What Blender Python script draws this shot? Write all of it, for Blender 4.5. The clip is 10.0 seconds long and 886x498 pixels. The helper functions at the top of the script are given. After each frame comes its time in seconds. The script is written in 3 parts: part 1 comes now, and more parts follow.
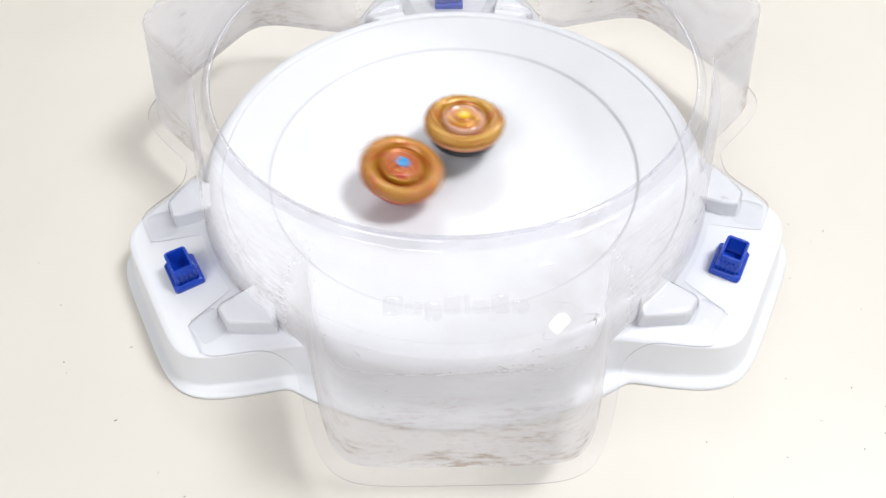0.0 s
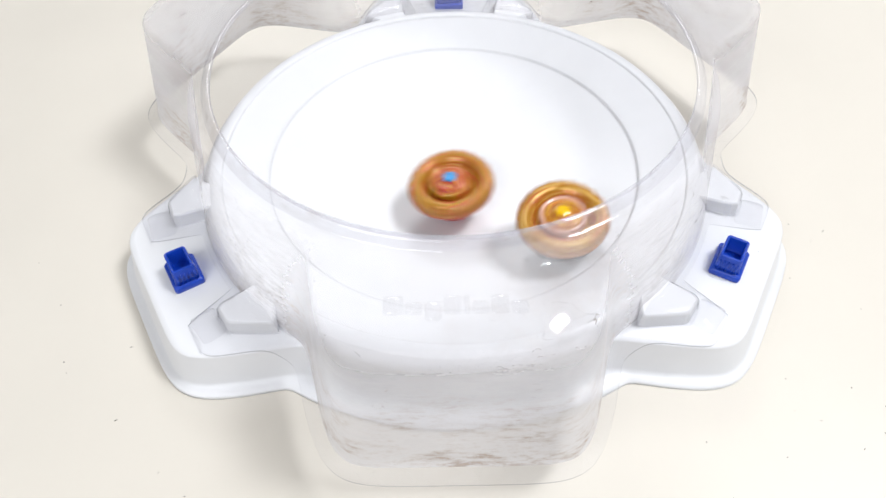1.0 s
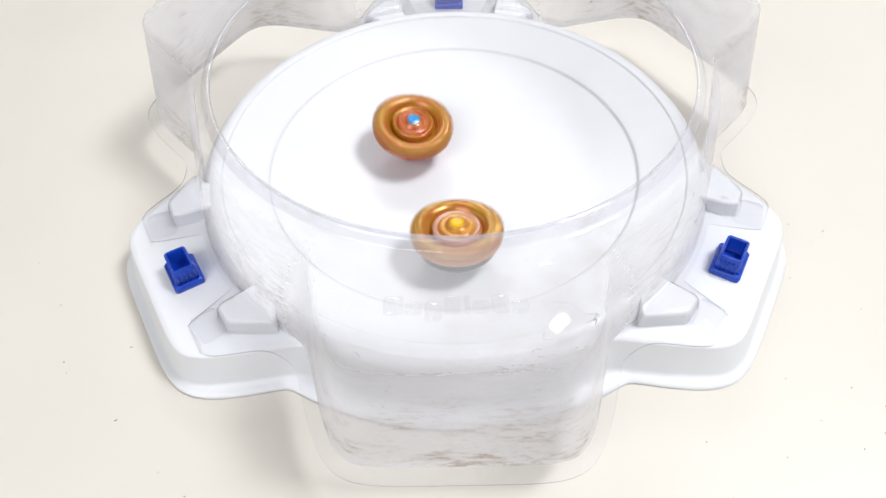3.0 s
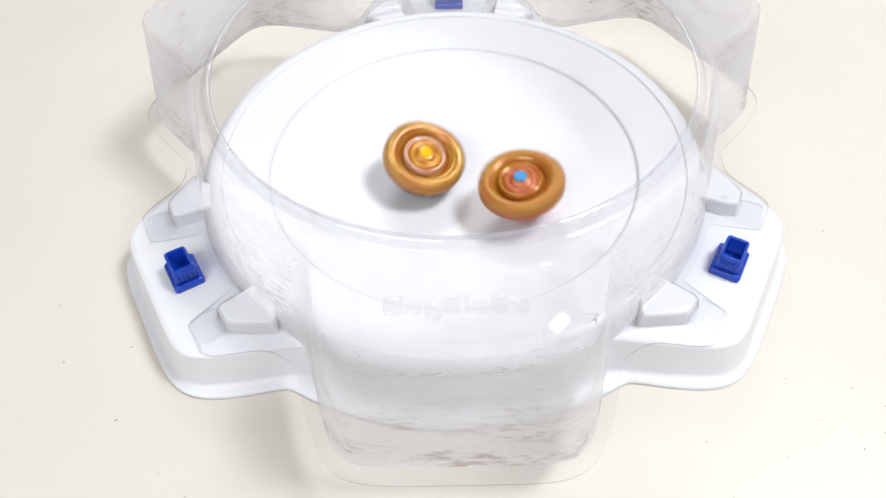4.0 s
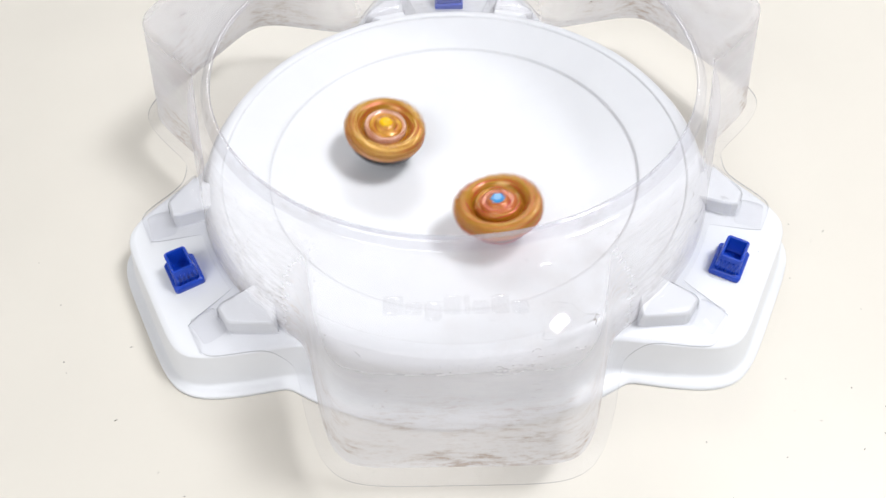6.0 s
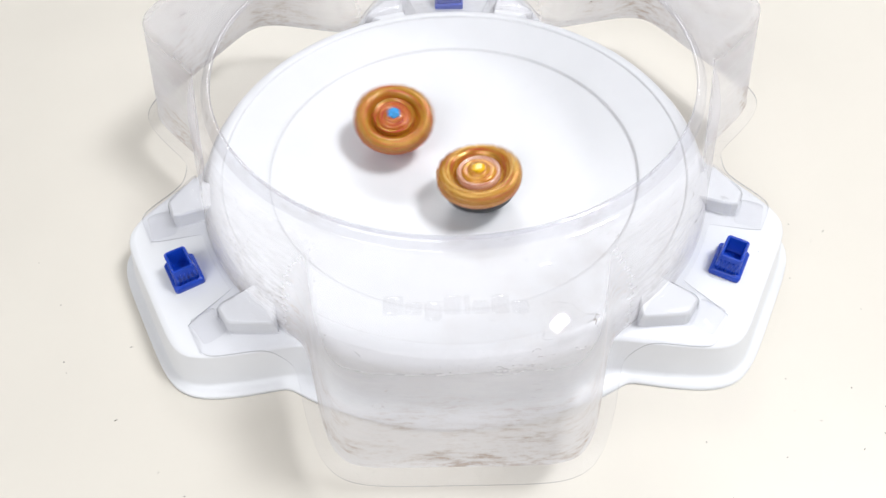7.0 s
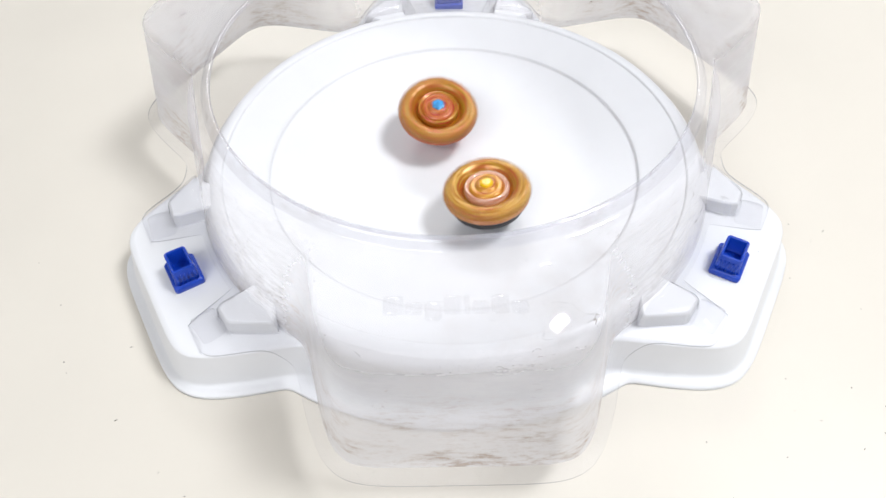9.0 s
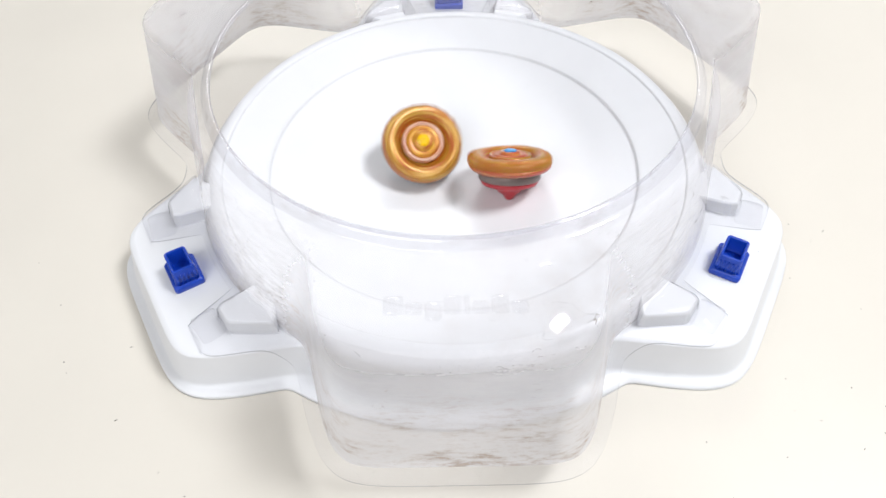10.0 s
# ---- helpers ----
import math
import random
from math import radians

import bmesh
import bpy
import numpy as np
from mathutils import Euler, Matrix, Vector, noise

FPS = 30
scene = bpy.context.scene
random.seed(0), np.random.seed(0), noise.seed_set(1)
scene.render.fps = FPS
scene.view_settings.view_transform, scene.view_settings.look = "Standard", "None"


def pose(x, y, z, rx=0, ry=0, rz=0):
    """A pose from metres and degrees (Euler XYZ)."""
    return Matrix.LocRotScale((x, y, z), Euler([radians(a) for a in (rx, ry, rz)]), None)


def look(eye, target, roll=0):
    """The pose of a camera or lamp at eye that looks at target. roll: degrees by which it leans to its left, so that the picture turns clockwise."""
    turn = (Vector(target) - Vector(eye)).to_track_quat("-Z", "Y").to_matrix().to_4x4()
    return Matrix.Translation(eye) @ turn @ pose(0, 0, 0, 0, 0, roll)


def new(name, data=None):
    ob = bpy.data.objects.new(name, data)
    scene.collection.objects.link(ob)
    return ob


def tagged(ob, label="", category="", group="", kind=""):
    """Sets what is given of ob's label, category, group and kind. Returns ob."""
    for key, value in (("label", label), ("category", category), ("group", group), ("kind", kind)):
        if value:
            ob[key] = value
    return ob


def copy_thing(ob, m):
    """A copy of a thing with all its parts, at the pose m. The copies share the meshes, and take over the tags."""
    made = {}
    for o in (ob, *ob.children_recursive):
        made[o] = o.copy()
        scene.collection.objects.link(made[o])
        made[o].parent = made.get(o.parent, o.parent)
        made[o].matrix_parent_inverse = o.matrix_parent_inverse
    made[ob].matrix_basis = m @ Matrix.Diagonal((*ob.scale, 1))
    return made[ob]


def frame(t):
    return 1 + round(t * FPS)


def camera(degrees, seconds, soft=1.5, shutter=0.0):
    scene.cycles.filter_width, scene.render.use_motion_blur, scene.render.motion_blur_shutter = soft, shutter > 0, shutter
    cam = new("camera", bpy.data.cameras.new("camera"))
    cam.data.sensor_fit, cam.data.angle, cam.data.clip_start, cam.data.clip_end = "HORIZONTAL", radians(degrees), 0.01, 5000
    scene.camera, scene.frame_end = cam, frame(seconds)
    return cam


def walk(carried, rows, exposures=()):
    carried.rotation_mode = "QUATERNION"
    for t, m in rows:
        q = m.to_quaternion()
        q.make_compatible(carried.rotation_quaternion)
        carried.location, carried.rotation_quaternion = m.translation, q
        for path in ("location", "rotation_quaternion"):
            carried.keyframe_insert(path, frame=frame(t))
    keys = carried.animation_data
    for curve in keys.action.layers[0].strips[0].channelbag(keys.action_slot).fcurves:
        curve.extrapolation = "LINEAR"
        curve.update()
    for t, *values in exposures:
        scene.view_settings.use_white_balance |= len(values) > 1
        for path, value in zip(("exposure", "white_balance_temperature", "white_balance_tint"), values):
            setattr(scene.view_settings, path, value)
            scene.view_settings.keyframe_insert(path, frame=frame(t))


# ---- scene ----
# Toy arena with two spinning tops on a cream table, seen by a fixed camera.
# z = 0 is the table top; the arena's axis is the z axis.

# ---- camera ----
cam = camera(62.2, 10.0, soft=1.5, shutter=0.4)
EYE = (-0.00394, -0.31626, 0.33241)
AHEAD = (-0.00707, 0.62895, -0.77734)
HELD = look(EYE, [e + 0.5 * a for e, a in zip(EYE, AHEAD)], -1.64)
walk(cam, [(0.0, HELD), (10.0, HELD)], [(0.0, 0.0), (10.0, 0.0)])

# ---- light: panel lights and added fill lamps under an unseen white ceiling ----
world = bpy.data.worlds.new("room_air")
scene.world = world
world.use_nodes = True
world.node_tree.nodes["Background"].inputs[0].default_value = (0.9, 0.95, 1.0, 1)
world.node_tree.nodes["Background"].inputs[1].default_value = 0.05
LAMPS = [  # x, y, z, width, depth, watts, turn
    (1.34, 0.02, 2.38, 0.65, 0.65, 64.0),
    # small panel, placed by its reflection on the front pocket
    (0.449, 1.292, 2.38, 0.085, 0.045, 1.1, 42),
    # two large soft lamps added as fill, to brighten front and back
    (-1.4, -2.15, 2.38, 2.4, 1.6, 68.0),
    (-0.2, 2.8, 2.38, 1.6, 1.0, 44.0),
]


def panel_or_fill_lamp(x, y, z, w, d, watts, turn=0):
    data = bpy.data.lights.new("panel_or_fill_lamp", "AREA")
    data.shape, data.size, data.size_y, data.energy, data.color = "RECTANGLE", w, d, watts, (0.965, 0.985, 1.015)
    lamp = new("panel_or_fill_lamp", data)
    lamp.matrix_world = pose(x, y, z - 0.012, 0, 0, turn)


for row in LAMPS:
    panel_or_fill_lamp(*row)


# ---- materials ----
def material(name):
    m = bpy.data.materials.new(name)
    m.use_nodes = True
    n = m.node_tree.nodes
    return m, n, m.node_tree.links, n["Principled BSDF"]


def tex_noise(n, l, scale, detail=4.0, rough=0.5, stretch=None, coords="Object"):
    co = n.new("ShaderNodeTexCoord")
    tex = n.new("ShaderNodeTexNoise")
    tex.inputs["Scale"].default_value, tex.inputs["Detail"].default_value, tex.inputs["Roughness"].default_value = scale, detail, rough
    if stretch:
        mp = n.new("ShaderNodeMapping")
        mp.inputs["Scale"].default_value = stretch
        l.new(co.outputs[coords], mp.inputs[0])
        l.new(mp.outputs[0], tex.inputs[0])
    else:
        l.new(co.outputs[coords], tex.inputs[0])
    return tex


def ramp(n, l, src, a, b, ca=(0, 0, 0, 1), cb=(1, 1, 1, 1)):
    r = n.new("ShaderNodeValToRGB")
    r.color_ramp.elements[0].position, r.color_ramp.elements[1].position = a, b
    r.color_ramp.elements[0].color, r.color_ramp.elements[1].color = ca, cb
    l.new(src, r.inputs[0])
    return r


def bump(n, l, bsdf, src, strength, dist):
    b = n.new("ShaderNodeBump")
    b.inputs["Strength"].default_value, b.inputs["Distance"].default_value = strength, dist
    l.new(src, b.inputs["Height"])
    l.new(b.outputs[0], bsdf.inputs["Normal"])


def plain(name, colour, rough, metal=0.0, vary=0.08, scale=60.0, grain=0.05, coat=0.0):
    """A surface with a faint mottle and a fine grain."""
    m, n, l, p = material(name)
    t = tex_noise(n, l, scale, 5)
    lo = tuple(c * (1 - vary) for c in colour) + (1,)
    hi = tuple(min(1, c * (1 + vary)) for c in colour) + (1,)
    r = ramp(n, l, t.outputs[0], 0.3, 0.7, lo, hi)
    l.new(r.outputs[0], p.inputs["Base Color"])
    p.inputs["Roughness"].default_value, p.inputs["Metallic"].default_value, p.inputs["Coat Weight"].default_value = rough, metal, coat
    if grain:
        t2 = tex_noise(n, l, scale * 30, 3)
        bump(n, l, p, t2.outputs[0], grain, 0.0002)
    return m


def hairlines(n, l):
    """Fine dark scratches: thin level lines of a stretched noise, only where a coarser noise lets them show."""
    lines = tex_noise(n, l, 40, 2, 0.5, (1, 1, 5.0))
    off, size, thin, some = (n.new("ShaderNodeMath") for _ in range(4))
    off.operation, size.operation, thin.operation, some.operation = "SUBTRACT", "ABSOLUTE", "LESS_THAN", "MULTIPLY"
    off.inputs[1].default_value, thin.inputs[1].default_value = 0.5, 0.004
    l.new(lines.outputs[0], off.inputs[0])
    l.new(off.outputs[0], size.inputs[0])
    l.new(size.outputs[0], thin.inputs[0])
    gate = ramp(n, l, tex_noise(n, l, 120, 3, 0.6).outputs[0], 0.58, 0.67)
    l.new(thin.outputs[0], some.inputs[0])
    l.new(gate.outputs[0], some.inputs[1])
    return some.outputs[0]


def clear_plastic(name, haze, scuff, tint, rough=0.07, shine=0.045, milky=(0.69, 0.69, 0.755), low=0.0, pockets=0.0, ripple=0.05, graze=0.6):
    """Thin clear sheet: light goes straight through, a gloss on top, hazed by fine scuffs."""
    m, n, l, p = material(name)
    n.remove(p)
    out = n["Material Output"]
    see = n.new("ShaderNodeBsdfTransparent")
    see.inputs[0].default_value = (*tint, 1)
    milk = n.new("ShaderNodeBsdfDiffuse")
    gloss = n.new("ShaderNodeBsdfGlossy")
    gloss.inputs["Roughness"].default_value = rough
    lay = n.new("ShaderNodeLayerWeight")
    lay.inputs[0].default_value = 0.5
    power, fres = n.new("ShaderNodeMath"), n.new("ShaderNodeMath")
    power.operation, fres.operation = "POWER", "MULTIPLY_ADD"
    power.inputs[1].default_value, fres.inputs[1].default_value, fres.inputs[2].default_value = 4.0, graze, shine
    l.new(lay.outputs["Facing"], power.inputs[0])
    l.new(power.outputs[0], fres.inputs[0])
    # scuffs run along the sheet, in streaks and in cloudy patches
    streak = tex_noise(n, l, 120, 10, 0.72, (1, 1, 3.4))
    cloud = tex_noise(n, l, 17, 8, 0.68, (1, 1, 1.6))
    rs = ramp(n, l, streak.outputs[0], 0.40, 0.72)
    rc = ramp(n, l, cloud.outputs[0], 0.40, 0.68)
    mul = n.new("ShaderNodeMath")
    mul.operation = "MULTIPLY"
    l.new(rs.outputs[0], mul.inputs[0])
    if low:  # tops have knocked against the lower half of the walls and soiled it
        co, sep, band = n.new("ShaderNodeTexCoord"), n.new("ShaderNodeSeparateXYZ"), n.new("ShaderNodeMapRange")
        l.new(co.outputs["Object"], sep.inputs[0])
        l.new(sep.outputs[2], band.inputs[0])
        for i, v in enumerate((0.030, 0.085, 1.0 + low, 1.0 - low)):
            band.inputs[i + 1].default_value = v
        both = n.new("ShaderNodeMath")
        both.operation = "MULTIPLY"
        l.new(band.outputs[0], both.inputs[0])
        l.new(rc.outputs[0], both.inputs[1])
        l.new(both.outputs[0], mul.inputs[1])
    else:
        l.new(rc.outputs[0], mul.inputs[1])
    mad = n.new("ShaderNodeMath")
    mad.operation, mad.use_clamp = "MULTIPLY_ADD", True
    mad.inputs[1].default_value, mad.inputs[2].default_value = scuff, haze
    l.new(mul.outputs[0], mad.inputs[0])
    # pale wisps where the sheet has been rubbed
    wisp = tex_noise(n, l, 34, 9, 0.6, (1, 1, 7))
    rw = ramp(n, l, wisp.outputs[0], 0.50, 0.72)
    more = n.new("ShaderNodeMath")
    more.operation, more.use_clamp = "MULTIPLY_ADD", True
    more.inputs[1].default_value = 0.08 * scuff
    l.new(rw.outputs[0], more.inputs[0])
    l.new(mad.outputs[0], more.inputs[2])
    dirt = ramp(n, l, mul.outputs[0], 0.06, 0.60, (*milky, 1), (0.45, 0.375, 0.33, 1))
    hair = hairlines(n, l)
    grey = n.new("ShaderNodeMixRGB")
    grey.inputs[2].default_value = (0.22, 0.19, 0.17, 1)
    l.new(hair, grey.inputs[0])
    l.new(dirt.outputs[0], grey.inputs[1])
    l.new(grey.outputs[0], milk.inputs[0])
    lined = n.new("ShaderNodeMath")
    lined.operation, lined.use_clamp = "MULTIPLY_ADD", True
    lined.inputs[1].default_value = 1.6 * scuff
    l.new(hair, lined.inputs[0])
    l.new(more.outputs[0], lined.inputs[2])
    m1, m2 = n.new("ShaderNodeMixShader"), n.new("ShaderNodeMixShader")
    dull = lined.outputs[0]
    if pockets:  # the three pockets, 120 degrees apart, are hazed more than the wall between them
        co, sep, turn, cos3, rise, add = (n.new("ShaderNode" + k) for k in ("TexCoord", "SeparateXYZ", "Math", "Math", "MapRange", "Math"))
        l.new(co.outputs["Object"], sep.inputs[0])
        turn.operation, cos3.operation, add.operation, add.use_clamp = "ARCTAN2", "COSINE", "ADD", True
        l.new(sep.outputs[1], turn.inputs[0])
        l.new(sep.outputs[0], turn.inputs[1])
        thrice = n.new("ShaderNodeMath")
        thrice.operation = "MULTIPLY_ADD"
        thrice.inputs[1].default_value, thrice.inputs[2].default_value = 3.0, -math.pi / 2
        l.new(turn.outputs[0], thrice.inputs[0])
        l.new(thrice.outputs[0], cos3.inputs[0])
        rise.interpolation_type = "SMOOTHSTEP"
        l.new(cos3.outputs[0], rise.inputs[0])
        for i, v in enumerate((-0.5, 0.6, 0.0, pockets)):
            rise.inputs[i + 1].default_value = v
        fade, part_way = n.new("ShaderNodeMapRange"), n.new("ShaderNodeMath")
        part_way.operation = "MULTIPLY"
        l.new(sep.outputs[2], fade.inputs[0])
        for i, v in enumerate((0.055, 0.093, 1.0, 0.12)):
            fade.inputs[i + 1].default_value = v
        l.new(rise.outputs[0], part_way.inputs[0])
        l.new(fade.outputs[0], part_way.inputs[1])
        l.new(part_way.outputs[0], add.inputs[0])
        l.new(dull, add.inputs[1])
        dull = add.outputs[0]
    l.new(dull, m1.inputs[0])
    l.new(see.outputs[0], m1.inputs[1])
    l.new(milk.outputs[0], m1.inputs[2])
    fine = tex_noise(n, l, 60, 4, 0.5)
    b = n.new("ShaderNodeBump")
    b.inputs["Strength"].default_value, b.inputs["Distance"].default_value = ripple, 0.001
    l.new(fine.outputs[0], b.inputs["Height"])
    l.new(b.outputs[0], gloss.inputs["Normal"])
    l.new(fres.outputs[0], m2.inputs[0])
    l.new(m1.outputs[0], m2.inputs[1])
    l.new(gloss.outputs[0], m2.inputs[2])
    l.new(m2.outputs[0], out.inputs[0])
    return m


CLEAR = clear_plastic("clear_plastic", 0.02, 0.04, (0.99, 0.99, 0.995))
THICK = clear_plastic("thick_clear_plastic", 0.24, 0.20, (0.94, 0.94, 0.96))
EDGE = clear_plastic("cut_plastic_edge", 0.15, 0.0, (0.66, 0.66, 0.68))
HAZED = clear_plastic("clear_hazed_plastic", 0.13, 0.06, (0.982, 0.984, 0.994), 0.02, milky=(0.80, 0.785, 0.805), pockets=1.25, ripple=0.004)
SCUFFED = clear_plastic("clear_scuffed_plastic", 0.18, 0.32, (0.978, 0.974, 0.982), 0.45, 0.016, (0.81, 0.795, 0.818), 0.55, pockets=0.44, ripple=0.0, graze=0.08)
BOSS = clear_plastic("clear_boss_plastic", 0.04, 0.1, (0.983, 0.983, 0.990), 0.16, 0.035)
FLANGE = clear_plastic("clear_flange_plastic", 0.03, 0.05, (0.985, 0.985, 0.992), 0.45, 0.012)
WHITE = plain("white_moulded_plastic", (0.764, 0.770, 0.796), 0.36, vary=0.015, scale=35, grain=0.008)
TABLE = plain("cream_laminate", (0.69, 0.65, 0.585), 0.42, vary=0.02, scale=9, grain=0.06)
BLUE = plain("blue_plastic", (0.004, 0.048, 0.43), 0.30, vary=0.12, scale=120)
WALLPAINT = plain("white_wall_paint", (0.78, 0.78, 0.77), 0.8, vary=0.02, scale=3)
FLOORING = plain("grey_flooring", (0.35, 0.33, 0.31), 0.6, vary=0.1, scale=3)
SPECK = plain("dark_dust", (0.10, 0.08, 0.06), 0.9, vary=0.3, scale=400, grain=0)


# ---- building helpers ----
def finish(name, bm, mat, smooth=True, parent=None, label=""):
    bmesh.ops.recalc_face_normals(bm, faces=bm.faces)
    me = bpy.data.meshes.new(name)
    bm.to_mesh(me)
    bm.free()
    if mat:
        me.materials.append(mat)
    if smooth:
        me.shade_smooth()
    ob = new(name, me)
    if parent:
        ob.parent = parent
    if label:
        ob["label"] = label
    return ob


def part(name, bm, mat, parent, label="", smooth=True):
    return finish(name, bm, mat, smooth, parent, label)


def rings(rows, close_start=False, close_end=False, loop=False):
    """A skin over rings of points (equal counts), each ring closed."""
    bm = bmesh.new()
    vs = [[bm.verts.new(p) for p in r] for r in rows]
    k = len(rows[0])
    pairs = list(zip(vs, vs[1:])) + ([(vs[-1], vs[0])] if loop else [])
    for a, b in pairs:
        for i in range(k):
            j = (i + 1) % k
            bm.faces.new((a[i], a[j], b[j], b[i]))
    if close_start:
        bm.faces.new(vs[0][::-1])
    if close_end:
        bm.faces.new(vs[-1])
    return bm


def lathe(profile, k=96, close_start=True, close_end=True):
    return rings([[(r * math.cos(2 * math.pi * i / k), r * math.sin(2 * math.pi * i / k), z) for i in range(k)] for r, z in profile],
                 close_start, close_end)


def rounded_rect(w, d, r, k=6):
    pts = []
    for cx, cy, a0 in ((w / 2 - r, d / 2 - r, 0), (-w / 2 + r, d / 2 - r, 90), (-w / 2 + r, -d / 2 + r, 180), (w / 2 - r, -d / 2 + r, 270)):
        for i in range(k + 1):
            a = radians(a0 + 90 * i / k)
            pts.append((cx + r * math.cos(a), cy + r * math.sin(a)))
    return pts


def block(levels, r, k=5, open_base=False):
    """A rounded block over levels of (width, depth, z)."""
    return rings([[(x, y, z) for x, y in rounded_rect(w, d, min(r, w / 2.01, d / 2.01), k)] for w, d, z in levels], not open_base, True)


def smin(a, b, p):
    return (a ** -p + b ** -p) ** (-1 / p)


def smax(a, b, p):
    return (a ** p + b ** p) ** (1 / p)


# ---- the room: an unseen closed box, added to bounce the lamp light ----
def slab(name, x0, x1, y0, y1, z0, z1, mat, **tags):
    bm = bmesh.new()
    bmesh.ops.create_cube(bm, size=1, matrix=Matrix.Translation(((x0 + x1) / 2, (y0 + y1) / 2, (z0 + z1) / 2)) @ Matrix.Diagonal((x1 - x0, y1 - y0, z1 - z0, 1)))
    return tagged(finish(name, bm, mat, False), kind="structure", **tags)


slab("floor", -4, 4, -4, 4, -0.85, -0.75, FLOORING, label="unseen plain grey floor of the added room")
slab("ceiling", -4, 4, -4, 4, 2.4, 2.5, WALLPAINT, label="unseen white painted ceiling, added to bounce the lamp light")
slab("wall_north", -4, 4, 4, 4.1, -0.75, 2.4, WALLPAINT, label="unseen white painted wall, added to bounce the lamp light")
slab("wall_south", -4, 4, -4.1, -4, -0.75, 2.4, WALLPAINT, label="unseen white painted wall, added to bounce the lamp light")
slab("wall_east", 4, 4.1, -4, 4, -0.75, 2.4, WALLPAINT, label="unseen white painted wall, added to bounce the lamp light")
slab("wall_west", -4.1, -4, -4, 4, -0.75, 2.4, WALLPAINT, label="unseen white painted wall, added to bounce the lamp light")


def build_table():
    t = tagged(new("table"), "cream laminate table with a smooth satin top", "table")
    bm = block([(2.0, 1.3, -0.03), (2.006, 1.306, -0.028), (2.006, 1.306, -0.002), (2.0, 1.3, 0.0)], 0.03)
    top = part("tabletop", bm, TABLE, t, smooth=False)
    for x in (-0.92, 0.92):
        for y in (-0.57, 0.57):
            leg = part("leg", block([(0.05, 0.05, -0.75), (0.05, 0.05, -0.03)], 0.008), WALLPAINT, t, smooth=False)
            leg.location = (x, y, 0)
    t.location = (0, 0.12, 0)
    return t


build_table()


# ---- the arena's outlines, as distance from the axis by angle ----
N = 900
ANGLES = [2 * math.pi * i / N for i in range(N)]
BOWL0, BOWLK = 0.0072, 1.54


def bowl_z(r):
    return BOWL0 + BOWLK * r * r


def off_axis(a, first):
    """Angle from the nearest of three axes 120 degrees apart."""
    d = (math.degrees(a) - first) % 120
    return radians(d if d <= 60 else 120 - d)


def corner_shape(f, far, nx, ny, side, p):
    """Rounded straight-sided lobe: far edge and slanted sides."""
    a = far / max(math.cos(f), 1e-3)
    b = side / max(nx * math.sin(f) + ny * math.cos(f), 1e-3)
    return smin(a, b, p)


def pocket(f, far, side, nx, ny, p=17):
    return corner_shape(f, far, nx, ny, side, p)


def tab(f, far, side, p=22, nx=0.935, ny=0.354):
    return corner_shape(f, far, nx, ny, side, p)


POCKET0, TAB0 = 30, 90  # pockets at 30, 150, 270 degrees, tabs at 90, 210, 330


def deck_r(a):
    return smax(0.1460, tab(off_axis(a, TAB0), 0.1850, 0.1118, 21), 70)


def foot_r(a):
    return smax(0.1612, tab(off_axis(a, TAB0), 0.1947, 0.1150, 13, 0.953, 0.302), 110)


def cover_top_r(a):
    return smax(0.1365, pocket(off_axis(a, POCKET0), 0.1800, 0.0842, 0.985, 0.17, 11.5), 40)


def cover_low_r(a):
    return smax(0.1460, pocket(off_axis(a, POCKET0), 0.190, 0.1028, 0.968, 0.251), 40)


def cover_rim_r(a):
    g = off_axis(a, TAB0)
    r = smax(pocket(off_axis(a, POCKET0), 0.198, 0.1100, 0.968, 0.251, 13), tab(g, 0.1735, 0.1118, 50), 60)
    r = smax(r, 0.1580, 62)
    cut = min(1.0, max(0.0, (math.degrees(g) - 8.2) / 2.3))
    cut = cut * cut * (3 - 2 * cut)
    return 0.1492 + (r - 0.1492) * cut


def ring_of(fr, z):
    return [(fr(a) * math.cos(a), fr(a) * math.sin(a), z) for a in ANGLES]


def wedge(side, inset, levels, back):
    """A four-sided block beside a tab's middle, its back against the round wall. levels: (how far drawn in, z)."""
    arc = [(back * math.sin(radians(d)), back * math.cos(radians(d))) for d in (23.6, 20, 16, 12.4)]
    pts = [(0.0330, 0.1560), (0.0352, 0.1590), (0.0450, 0.1585), (0.0478, 0.1568), (0.0594, 0.1382), (0.0598, 0.1360), *arc[1:]]
    mx, my = sum(p[0] for p in pts) / len(pts), sum(p[1] for p in pts) / len(pts)
    rows = []
    for draw, z in levels:
        ring = []
        for x, y in pts:
            d = math.hypot(x - mx, y - my)
            k = 1 - (draw + inset) / d
            ring.append((my + (y - my) * k, side * (mx + (x - mx) * k), z))
        rows.append(ring)
    return rings(rows, False, True)


